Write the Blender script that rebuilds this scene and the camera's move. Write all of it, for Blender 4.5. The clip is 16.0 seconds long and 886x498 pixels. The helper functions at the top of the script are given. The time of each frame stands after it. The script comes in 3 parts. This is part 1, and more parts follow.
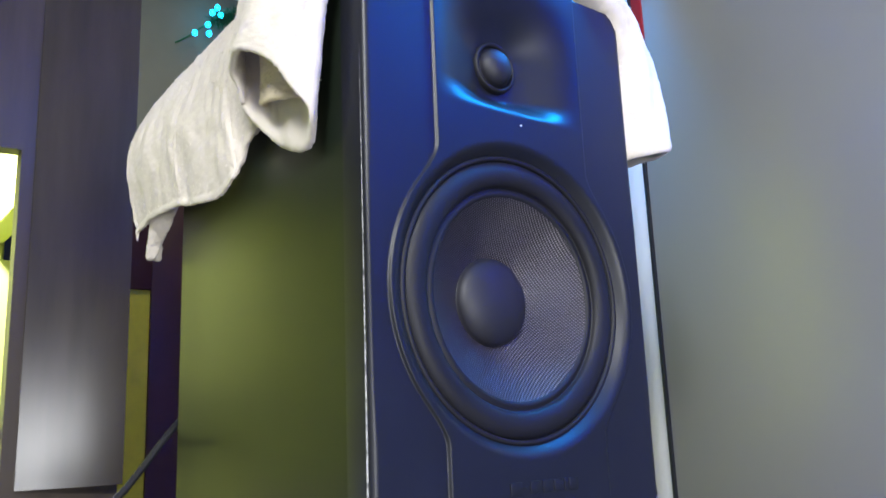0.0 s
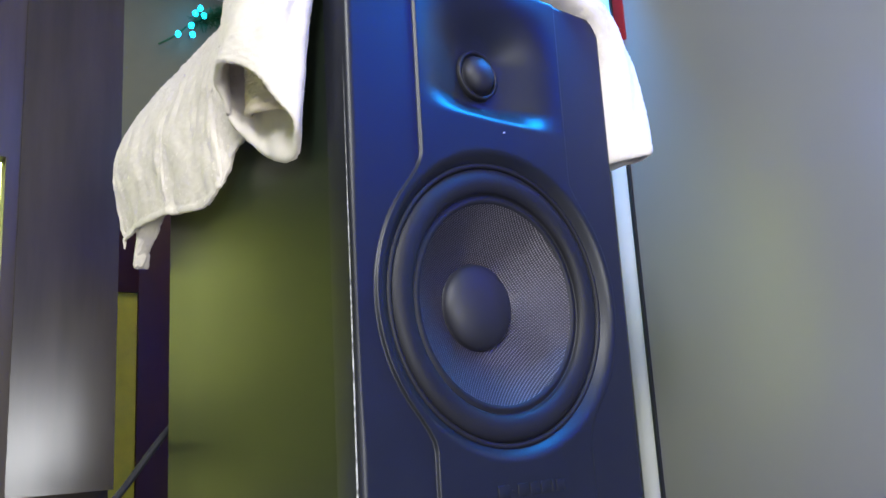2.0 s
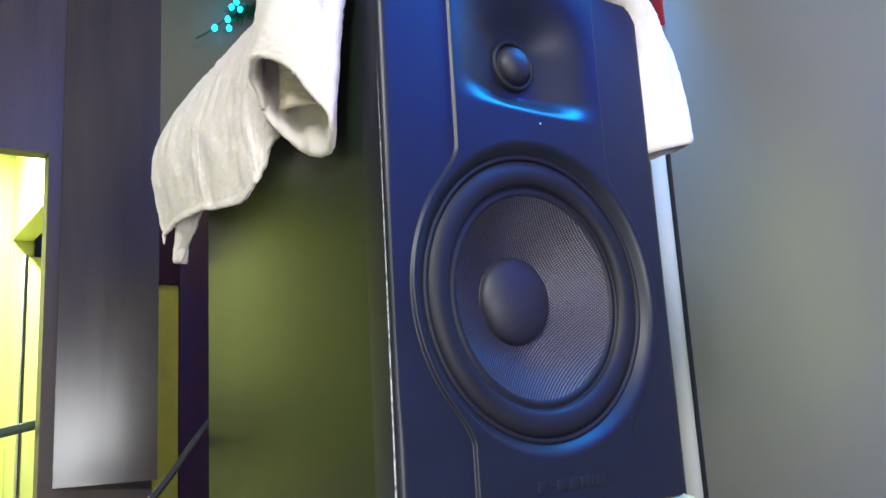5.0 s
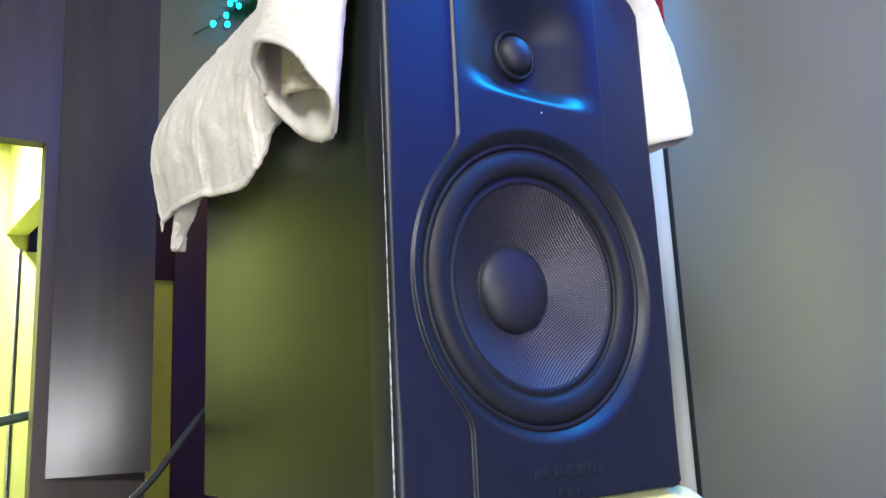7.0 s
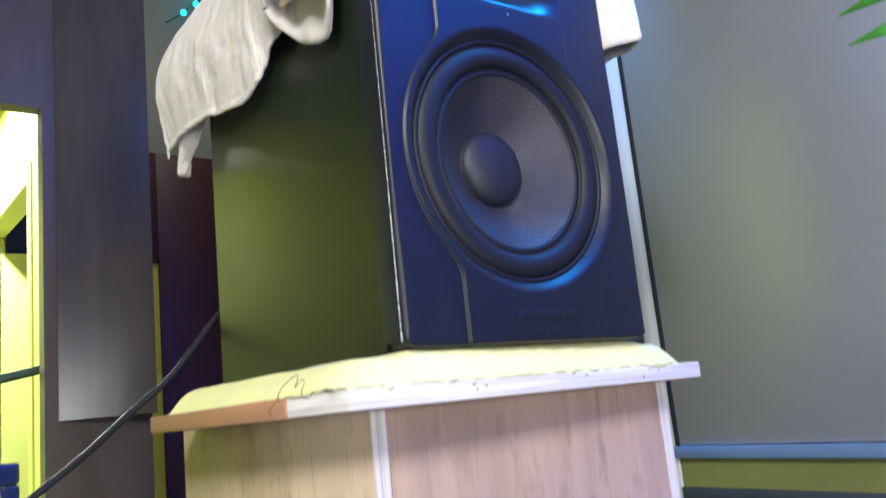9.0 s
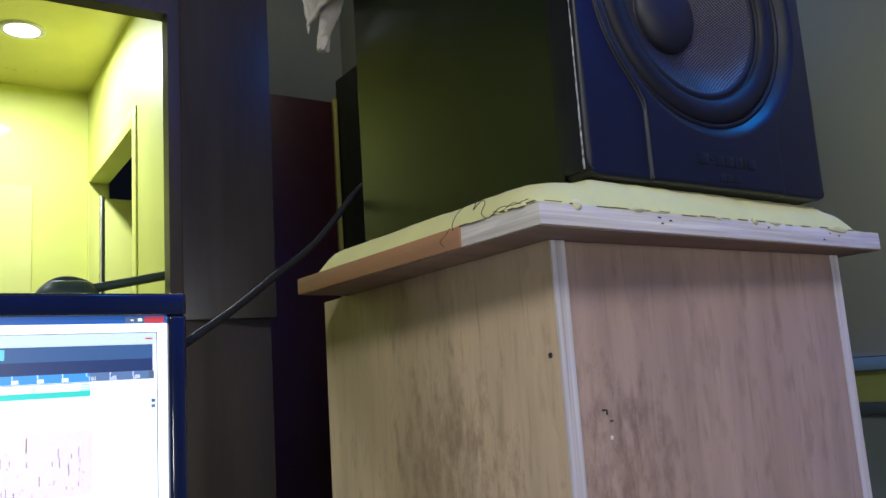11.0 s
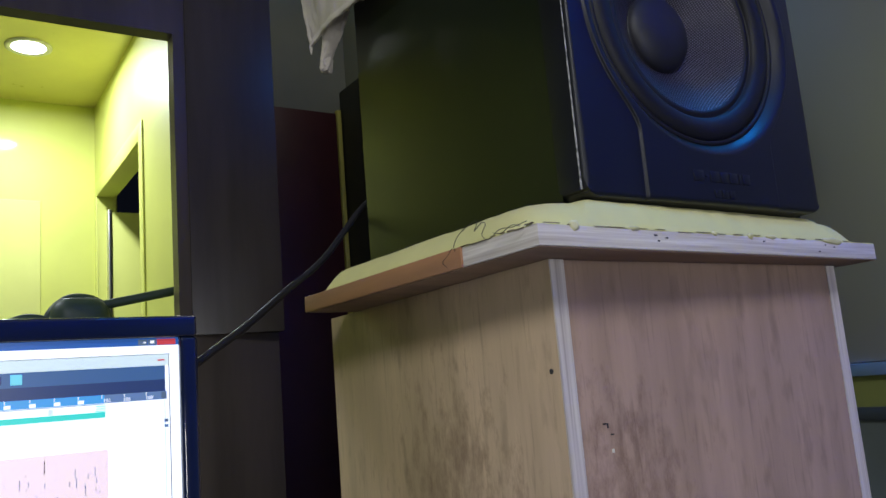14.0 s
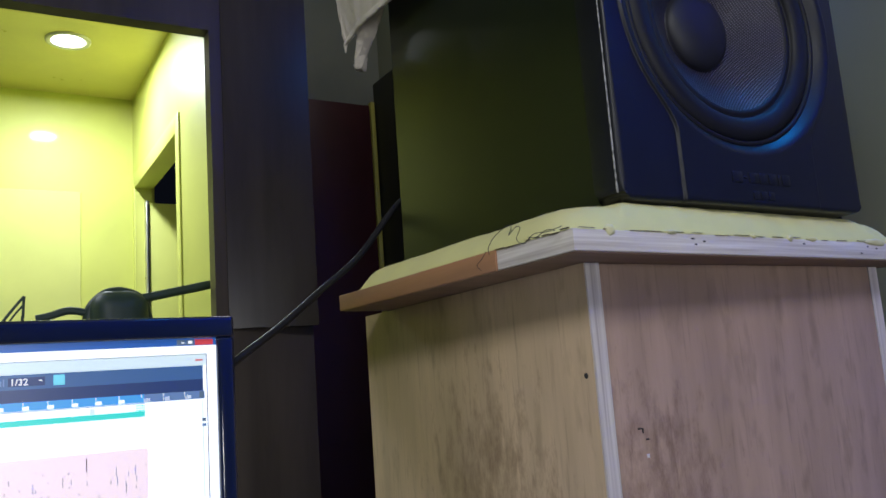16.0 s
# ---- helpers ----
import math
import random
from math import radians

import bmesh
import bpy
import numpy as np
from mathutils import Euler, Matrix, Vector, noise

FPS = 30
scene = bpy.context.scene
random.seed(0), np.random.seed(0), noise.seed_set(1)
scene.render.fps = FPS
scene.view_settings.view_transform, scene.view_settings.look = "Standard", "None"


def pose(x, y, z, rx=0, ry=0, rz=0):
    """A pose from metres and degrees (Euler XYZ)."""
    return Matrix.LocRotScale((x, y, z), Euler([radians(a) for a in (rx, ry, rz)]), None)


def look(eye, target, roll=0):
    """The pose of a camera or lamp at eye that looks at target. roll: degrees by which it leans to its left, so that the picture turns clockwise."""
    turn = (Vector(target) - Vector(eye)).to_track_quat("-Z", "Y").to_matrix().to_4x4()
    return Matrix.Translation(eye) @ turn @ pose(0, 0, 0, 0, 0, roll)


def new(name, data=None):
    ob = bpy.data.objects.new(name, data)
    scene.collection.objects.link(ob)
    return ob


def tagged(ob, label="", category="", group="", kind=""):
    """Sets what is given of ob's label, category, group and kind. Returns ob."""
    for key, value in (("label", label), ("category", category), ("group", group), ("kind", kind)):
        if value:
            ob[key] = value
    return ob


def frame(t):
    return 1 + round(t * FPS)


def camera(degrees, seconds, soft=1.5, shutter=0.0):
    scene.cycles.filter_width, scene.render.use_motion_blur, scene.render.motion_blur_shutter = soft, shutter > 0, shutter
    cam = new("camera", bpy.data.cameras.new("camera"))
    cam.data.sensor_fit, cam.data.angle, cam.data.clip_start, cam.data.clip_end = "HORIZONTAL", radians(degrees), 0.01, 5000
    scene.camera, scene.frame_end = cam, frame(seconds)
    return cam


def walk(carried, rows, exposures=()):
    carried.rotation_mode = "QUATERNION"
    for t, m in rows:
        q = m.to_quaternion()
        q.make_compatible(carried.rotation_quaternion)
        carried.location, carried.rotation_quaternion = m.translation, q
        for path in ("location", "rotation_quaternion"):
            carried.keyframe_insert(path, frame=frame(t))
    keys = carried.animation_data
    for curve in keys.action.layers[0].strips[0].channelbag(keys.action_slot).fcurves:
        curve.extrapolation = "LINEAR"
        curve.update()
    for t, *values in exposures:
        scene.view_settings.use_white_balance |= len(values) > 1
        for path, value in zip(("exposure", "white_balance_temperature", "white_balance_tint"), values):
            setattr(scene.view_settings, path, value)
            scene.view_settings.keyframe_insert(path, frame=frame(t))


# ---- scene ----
cam = camera(56.9, 16.0, shutter=0.5)
PATH = [
    (0, (-0.382, -0.396, 1.265), (0.834, 1.138, 1.674), -2.3),
    (0.5, (-0.386, -0.396, 1.273), (0.8, 1.16, 1.689), -3.7),
    (1, (-0.386, -0.4, 1.268), (0.792, 1.167, 1.666), -3.7),
    (1.5, (-0.389, -0.402, 1.27), (0.812, 1.146, 1.668), -4.4),
    (2, (-0.386, -0.404, 1.271), (0.854, 1.113, 1.668), -3.3),
    (2.5, (-0.381, -0.407, 1.268), (0.874, 1.104, 1.645), -3.5),
    (3, (-0.369, -0.41, 1.27), (0.867, 1.123, 1.621), -3.4),
    (3.5, (-0.373, -0.407, 1.275), (0.838, 1.139, 1.651), -3.0),
    (4, (-0.382, -0.405, 1.276), (0.799, 1.166, 1.651), -3.0),
    (4.5, (-0.38, -0.406, 1.273), (0.797, 1.166, 1.651), -3.0),
    (5, (-0.383, -0.401, 1.275), (0.788, 1.176, 1.651), -3.3),
    (5.2, (-0.385, -0.4, 1.275), (0.781, 1.183, 1.639), -3.2),
    (7.3, (-0.386, -0.396, 1.264), (0.796, 1.17, 1.651), -2.6),
    (7.5, (-0.388, -0.394, 1.267), (0.786, 1.176, 1.664), -2.5),
    (8, (-0.382, -0.401, 1.264), (0.775, 1.177, 1.677), -2.8),
    (8.5, (-0.405, -0.417, 1.218), (0.782, 1.146, 1.605), -3.2),
    (8.6, (-0.415, -0.424, 1.206), (0.756, 1.145, 1.613), -3.7),
    (9, (-0.439, -0.438, 1.161), (0.794, 1.091, 1.536), -5.9),
    (9.3, (-0.451, -0.419, 1.126), (0.775, 1.119, 1.488), -6.0),
    (9.5, (-0.462, -0.405, 1.115), (0.719, 1.185, 1.395), -6.5),
    (9.7, (-0.472, -0.389, 1.1), (0.674, 1.222, 1.403), -5.5),
    (11.8, (-0.474, -0.357, 1.078), (0.592, 1.304, 1.405), -4.1),
    (12, (-0.475, -0.357, 1.078), (0.582, 1.307, 1.413), -4.4),
    (12.5, (-0.475, -0.363, 1.08), (0.6, 1.293, 1.402), -4.5),
    (13, (-0.48, -0.369, 1.083), (0.583, 1.294, 1.407), -5.1),
    (13.5, (-0.481, -0.37, 1.084), (0.574, 1.297, 1.413), -5.3),
    (14, (-0.479, -0.374, 1.086), (0.593, 1.28, 1.425), -4.7),
    (14.5, (-0.481, -0.372, 1.09), (0.555, 1.306, 1.421), -3.6),
    (15, (-0.489, -0.372, 1.092), (0.532, 1.313, 1.435), -3.6),
    (15.5, (-0.486, -0.378, 1.096), (0.527, 1.311, 1.441), -4.2),
    (16, (-0.48, -0.375, 1.095), (0.524, 1.325, 1.414), -4.2),
]
EXPOSURES = [(t, stops, 6100, 10) for t, stops in ((0.0, 0.44), (8.2, 0.44), (9.0, 0.34), (9.4, 0.15), (9.7, -0.25), (10.6, -0.92), (11.8, -1.22), (12.5, -1.27), (16.0, -1.27))]
walk(cam, [(t, look(eye, target, roll)) for t, eye, target, roll in PATH], EXPOSURES)

# ---- world and lamps ----
world = bpy.data.worlds.new("world")
world.use_nodes = True
world.node_tree.nodes["Background"].inputs[0].default_value = (0.02, 0.025, 0.04, 1)
world.node_tree.nodes["Background"].inputs[1].default_value = 0.3
scene.world = world


def area_lamp(name, place, target, size, watts, colour, size_y=None):
    data = bpy.data.lights.new(name, "AREA")
    data.energy, data.color, data.size = watts, colour, size
    if size_y:
        data.shape, data.size_y = "RECTANGLE", size_y
    else:
        data.shape = "DISK"
    lamp = new(name, data)
    lamp.matrix_world = look(place, target)
    return lamp


area_lamp("booth_downlight_light", (-0.137, 3.127, 2.575), (-0.137, 3.127, 0), 0.13, 50, (0.93, 0.96, 1.0))
# Second booth lamp is out of view, added to fill the booth's left
area_lamp("booth_downlight_light", (-1.2, 1.7, 2.575), (-1.2, 1.7, 0), 0.13, 38, (0.93, 0.96, 1.0))
area_lamp("room_downlight_light", (-1.30, -1.20, 2.32), (-0.45, -0.4, 0.9), 0.45, 23, (1.0, 0.985, 0.95)).data.spread = math.radians(130)
# Unseen source, made up to fill from the front and glint in the jamb
area_lamp("room_front_fill_light", (-0.66, -2.5, 1.12), (-0.3, 0.0, 1.25), 0.46, 32, (1.0, 0.985, 0.95), 0.5)
area_lamp("blue_wash_light", (-0.2, -2.25, 2.35), (-0.2, -2.6, 1.9), 1.4, 12, (0.004, 0.10, 1.0), 0.08)
# No lamp is known here; this one is added to brighten the passage
area_lamp("passage_fill_light", (0.40, 1.35, 2.64), (0.40, 1.5, 0), 0.16, 1.8, (1.0, 0.96, 0.88))
area_lamp("blue_wash_light", (0.40, -1.20, 2.40), (0.72, -1.25, 2.25), 1.0, 80, (0.003, 0.065, 1.0), 0.08)
# Unseen cyan lamps, added for gleams on horn and trim, apart from the garland
area_lamp("cyan_fill_light", (0.40, -0.12, 2.00), (0.0, -0.02, 1.48), 0.10, 1.15, (0.008, 0.30, 1.0)).data.spread = math.radians(80)
area_lamp("cyan_fill_light", (0.40, 0.30, 2.10), (0.49, 0.28, 1.40), 0.05, 0.5, (0.05, 0.40, 1.0)).data.spread = math.radians(40)
# Unseen point lamp, also added, for blue-cyan light on the loudspeaker's front
bulb = bpy.data.lights.new("cyan_fill_light", "POINT")
bulb.energy, bulb.color, bulb.shadow_soft_size = 4.5, (0.010, 0.25, 1.0), 0.06
new("cyan_fill_light", bulb).location = (0.08, -0.48, 2.12)


# ---- materials ----
def node(tree, kind, **values):
    n = tree.nodes.new(kind)
    for key, value in values.items():
        n.inputs[key].default_value = value
    return n


def mat(name, colour, rough=0.5, metal=0.0, vary=0.12, scale=12.0, grain=0.0, grain_scale=300.0, stretch=(1, 1, 1), coat=0.0, emit=0.0,
        dark=None, spec=0.5, sheen=0.0, rough_vary=0.08):
    """A surface with patches (scale per metre), fine grain in the relief and uneven gloss."""
    m = bpy.data.materials.new(name)
    m.use_nodes = True
    t = m.node_tree
    b = t.nodes["Principled BSDF"]
    b.inputs["Metallic"].default_value = metal
    b.inputs["Coat Weight"].default_value = coat
    b.inputs["Coat Roughness"].default_value = 0.08
    b.inputs["Specular IOR Level"].default_value = spec
    b.inputs["Sheen Weight"].default_value = sheen
    co = t.nodes.new("ShaderNodeTexCoord")
    mp = t.nodes.new("ShaderNodeMapping")
    mp.inputs["Scale"].default_value = stretch
    t.links.new(co.outputs["Object"], mp.inputs[0])
    n1 = node(t, "ShaderNodeTexNoise", Scale=scale, Detail=6.0, Roughness=0.6)
    t.links.new(mp.outputs[0], n1.inputs["Vector"])
    ramp = t.nodes.new("ShaderNodeValToRGB")
    ramp.color_ramp.elements[0].position, ramp.color_ramp.elements[1].position = 0.3, 0.72
    lo = dark or tuple(c * (1 - vary) for c in colour)
    hi = tuple(min(1, c * (1 + vary)) for c in colour)
    ramp.color_ramp.elements[0].color, ramp.color_ramp.elements[1].color = (*lo, 1), (*hi, 1)
    t.links.new(n1.outputs[0], ramp.inputs[0])
    t.links.new(ramp.outputs[0], b.inputs["Base Color"])
    r = node(t, "ShaderNodeMapRange")
    r.inputs[3].default_value, r.inputs[4].default_value = max(0.02, rough - rough_vary), min(1, rough + rough_vary)
    t.links.new(n1.outputs[0], r.inputs[0])
    t.links.new(r.outputs[0], b.inputs["Roughness"])
    if grain:
        n2 = node(t, "ShaderNodeTexNoise", Scale=grain_scale, Detail=4.0)
        t.links.new(mp.outputs[0], n2.inputs["Vector"])
        bump = node(t, "ShaderNodeBump", Strength=grain, Distance=0.002)
        t.links.new(n2.outputs[0], bump.inputs["Height"])
        t.links.new(bump.outputs[0], b.inputs["Normal"])
    if emit:
        b.inputs["Emission Color"].default_value = (*colour, 1)
        b.inputs["Emission Strength"].default_value = emit
    return m


YELLOW = mat("yellow_gloss_paint", (0.64, 0.68, 0.155), 0.5, vary=0.05, scale=3, coat=0.1)
YELLOW_CEIL = mat("yellow_ceiling_paint", (0.60, 0.565, 0.17), 0.3, vary=0.08, scale=3)
DARK_WALL = mat("dark_gloss_wall", (0.060, 0.048, 0.039), 0.32, spec=0.3, vary=0.3, scale=4, stretch=(5, 1, 0.5), rough_vary=0.04)
JAMB = mat("dark_gloss_jamb", (0.045, 0.036, 0.029), 0.23, vary=0.25, scale=4, stretch=(5, 1, 0.5), rough_vary=0.05, spec=0.33)
# Colour of unseen walls, made up to reflect blue into the loudspeaker's front
NAVY = mat("navy_bounce_wall", (0.022, 0.06, 0.24), 0.6, vary=0.1, scale=4)
GREY_WALL = mat("grey_olive_wall", (0.22, 0.22, 0.17), 0.7, vary=0.1, scale=4, grain=0.2, grain_scale=120)
MAROON = mat("maroon_door_paint", (0.062, 0.012, 0.014), 0.45, vary=0.2, scale=5)
DARK_PANEL = mat("dark_olive_panel", (0.03, 0.03, 0.022), 0.5, vary=0.2, scale=5)
# Stands in for red light mirrored in the grey panel
RED_GLOW = mat("red_glow_tint", (0.30, 0.012, 0.015), 0.4, vary=0.1, scale=5)
FLOOR = mat("floor_tile", (0.25, 0.23, 0.21), 0.35, vary=0.15, scale=3)
CEIL = mat("white_ceiling", (0.6, 0.6, 0.6), 0.8, vary=0.05, scale=3)
GREY_PANEL = mat("grey_satin_panel", (0.40, 0.405, 0.41), 0.38, metal=0.40, vary=0.03, scale=2.5, spec=0.6)
WHITE_TRIM = mat("white_trim", (0.75, 0.75, 0.78), 0.4, vary=0.04)
RAIL = mat("blue_grey_rail", (0.16, 0.25, 0.42), 0.35, vary=0.06)
OLIVE = mat("olive_lower_wall", (0.20, 0.22, 0.07), 0.5, vary=0.1, scale=6)
DARK_RAIL = mat("dark_slate_rail", (0.05, 0.06, 0.075), 0.5)
SLATE = mat("slate_lower_panel", (0.12, 0.14, 0.14), 0.5, vary=0.1)
GASKET = mat("black_gasket", (0.012, 0.013, 0.02), 0.4)


# ---- mesh helpers ----
def mesh_of(name, bm, material, smooth=None):
    me = bpy.data.meshes.new(name)
    bmesh.ops.recalc_face_normals(bm, faces=bm.faces)
    bm.to_mesh(me)
    bm.free()
    for p in me.polygons:
        p.use_smooth = smooth is not False
    if smooth is None:
        me.set_sharp_from_angle(angle=radians(35))
    for m in material if isinstance(material, (list, tuple)) else (material,):
        me.materials.append(m)
    return me


def part(name, bm, material, parent=None, label="", smooth=None):
    ob = new(name, mesh_of(name, bm, material, smooth))
    ob.parent = parent
    if label:
        tagged(ob, label)
    return ob


def thing(name, label, category, place=(0, 0, 0), turn=0, group="", kind=""):
    ob = new(name)
    ob.empty_display_size = 0.05
    ob.matrix_world = pose(*place, 0, 0, turn)
    return tagged(ob, label, category, group, kind)


def slab(x0, x1, y0, y1, z0, z1, bevel=0.0, segments=2, bm=None):
    """A box between two corners, its edges rounded."""
    bm = bm or bmesh.new()
    made = bmesh.ops.create_cube(bm, size=1)["verts"]
    for v in made:
        v.co = Vector(((x0 + x1) / 2 + v.co.x * (x1 - x0), (y0 + y1) / 2 + v.co.y * (y1 - y0), (z0 + z1) / 2 + v.co.z * (z1 - z0)))
    if bevel:
        edges = {e for v in made for e in v.link_edges}
        bmesh.ops.bevel(bm, geom=list(edges), offset=bevel, segments=segments, profile=0.5, affect="EDGES")
    return bm


def prism(outline, z0, z1, bm=None):
    """An upright body over a plan outline."""
    bm = bm or bmesh.new()
    low = [bm.verts.new((x, y, z0)) for x, y in outline]
    top = [bm.verts.new((x, y, z1)) for x, y in outline]
    bm.faces.new(low), bm.faces.new(top)
    for i in range(len(low)):
        j = (i + 1) % len(low)
        bm.faces.new((low[i], low[j], top[j], top[i]))
    return bm


def lathe(profile, steps=64, bm=None):
    """Turn (radius, y) pairs round the y axis; a radius of nought closes the end."""
    bm = bm or bmesh.new()
    rings = []
    for r, y in profile:
        if r < 1e-6:
            rings.append([bm.verts.new((0, y, 0))])
        else:
            rings.append([bm.verts.new((r * math.cos(a), y, r * math.sin(a))) for a in (2 * math.pi * i / steps for i in range(steps))])
    for a, b in zip(rings, rings[1:]):
        for i in range(steps):
            j = (i + 1) % steps
            if len(a) == 1 and len(b) == 1:
                continue
            if len(b) == 1:
                bm.faces.new((a[i], a[j], b[0]))
            elif len(a) == 1:
                bm.faces.new((a[0], b[j], b[i]))
            else:
                bm.faces.new((a[i], a[j], b[j], b[i]))
    return bm


def glide(points, steps):
    """A smooth line through a few points."""
    p = [Vector(q) for q in points]
    p = [2 * p[0] - p[1], *p, 2 * p[-1] - p[-2]]
    out = []
    for i in range(1, len(p) - 2):
        for k in range(steps):
            t = k / steps
            out.append(0.5 * (2 * p[i] + (p[i + 1] - p[i - 1]) * t + (2 * p[i - 1] - 5 * p[i] + 4 * p[i + 1] - p[i + 2]) * t * t
                              + (3 * p[i] - p[i - 1] - 3 * p[i + 1] + p[i + 2]) * t ** 3))
    return out + [p[-2]]


def tube(points, radius, sides=10, steps=8, bm=None, taper=1.0):
    bm = bm or bmesh.new()
    line = glide(points, steps)
    rings = []
    for i, q in enumerate(line):
        d = (line[min(i + 1, len(line) - 1)] - line[max(i - 1, 0)]).normalized()
        a = d.cross(Vector((0.13, 0.21, 0.97))).normalized()
        b = d.cross(a)
        r = radius * (1 + (taper - 1) * i / (len(line) - 1))
        rings.append([bm.verts.new(q + r * (a * math.cos(w) + b * math.sin(w))) for w in (2 * math.pi * k / sides for k in range(sides))])
    for a, b in zip(rings, rings[1:]):
        for k in range(sides):
            j = (k + 1) % sides
            bm.faces.new((a[k], a[j], b[j], b[k]))
    bm.faces.new(rings[0]), bm.faces.new(rings[-1])
    return bm


def structure(name, bm, material, label, smooth=False):
    return tagged(part(name, bm, material, None, "", smooth), label, name.split("_")[0], "", "structure")


# ---- the shell ----
structure("floor", slab(-2.5, 1.0, -2.7, 4.0, -0.1, 0), FLOOR, "plain grey tiled floor of the studio")
structure("ceiling", slab(-2.5, 1.0, -2.7, 4.0, 2.68, 2.78), CEIL, "plain white painted ceiling")
structure("wall_west", slab(-2.5, -2.4, -2.7, 4.0, 0, 2.68), GREY_WALL, "plain grey olive painted wall")
# Unseen wall; its navy stands in for blue light from behind
structure("wall_south", slab(-2.4, 0.9, -2.7, -2.6, 0, 2.68), NAVY, "unseen closing wall, navy to give blue reflections")

# the booth's window wall
WX0, WX1, WZ0, WZ1 = -2.30, -0.16, 0.95, 1.665
bm = slab(WX1, -0.009, 0.84, 0.87, 0, 2.68)
slab(-2.4, WX0, 0.84, 0.87, 0, 2.68, bm=bm)
slab(WX0, WX1, 0.84, 0.87, WZ1, 2.68, bm=bm)
slab(WX0, WX1, 0.84, 0.87, 0, WZ0, bm=bm)
structure("wall_window", bm, DARK_WALL, "dark brown glossy wall round the booth window")
# Made-up slant lets its gloss mirror the added front light as a pale patch
structure("trim_jamb", prism([(-0.142, 0.8395), (-0.142, 0.836), (-0.010, 0.8120), (-0.010, 0.8395)], 1.195, 2.3), JAMB, "dark glossy jamb board beside the window, slanted to catch light")

# the yellow booth
structure("wall_booth_back", slab(-2.34, 0.32, 3.77, 3.87, 0, 2.6), YELLOW, "glossy yellow painted back wall of the booth")
structure("panel_booth", slab(-2.2, -0.02, 3.755, 3.768, 0.3, 2.11, 0.003), mat("pale_panel_paint", (0.66, 0.69, 0.21), 0.5, vary=0.05, scale=3), "pale yellow panel on the booth's back wall")
bm = slab(0.22, 0.30, 2.0, 2.8, 0, 2.6)
slab(0.22, 0.30, 3.7, 3.77, 0, 2.6, bm=bm)
slab(0.22, 0.30, 2.8, 3.7, 2.13, 2.6, bm=bm)
structure("wall_booth_side", bm, YELLOW, "glossy yellow painted side wall with a doorway")
structure("wall_booth_slant", prism([(-0.06, 0.872), (-0.02, 0.872), (0.27, 2.0), (0.22, 2.0)], 0, 2.6), YELLOW, "yellow painted slanting partition wall")
structure("wall_booth_west", slab(-2.398, -2.34, 0.872, 3.77, 0, 2.6), YELLOW, "glossy yellow painted booth wall")
structure("wall_corridor", slab(0.95, 1.0, 2.1, 4.0, 0, 2.68), GREY_WALL, "plain grey wall beyond the doorway")
structure("ceiling_booth", slab(-2.34, 0.32, 0.872, 3.87, 2.6, 2.66), YELLOW_CEIL, "yellow painted ceiling of the booth")

# passage behind the dark wall
structure("wall_passage_back", slab(0.30, 0.95, 2.0, 2.1, 0, 2.68), GREY_WALL, "grey olive wall behind the maroon door")
structure("wall_passage_east", slab(0.72, 0.8, 0.3, 2.0, 0, 2.68), GREY_WALL, "grey olive side wall of the passage")
# Unseen wall, coloured so the baffle mirrors blue instead of grey
structure("wall_room_east", slab(0.72, 0.8, -2.6, 0.3, 0, 2.68), NAVY, "unseen closing side wall, navy to give blue reflections")
structure("panel_dark_low", slab(0.69, 0.718, 0.9, 1.995, 0, 2.1, 0.004), DARK_PANEL, "dark olive panelling on the lower wall")

# ---- loudspeaker stand with foam cushion ----


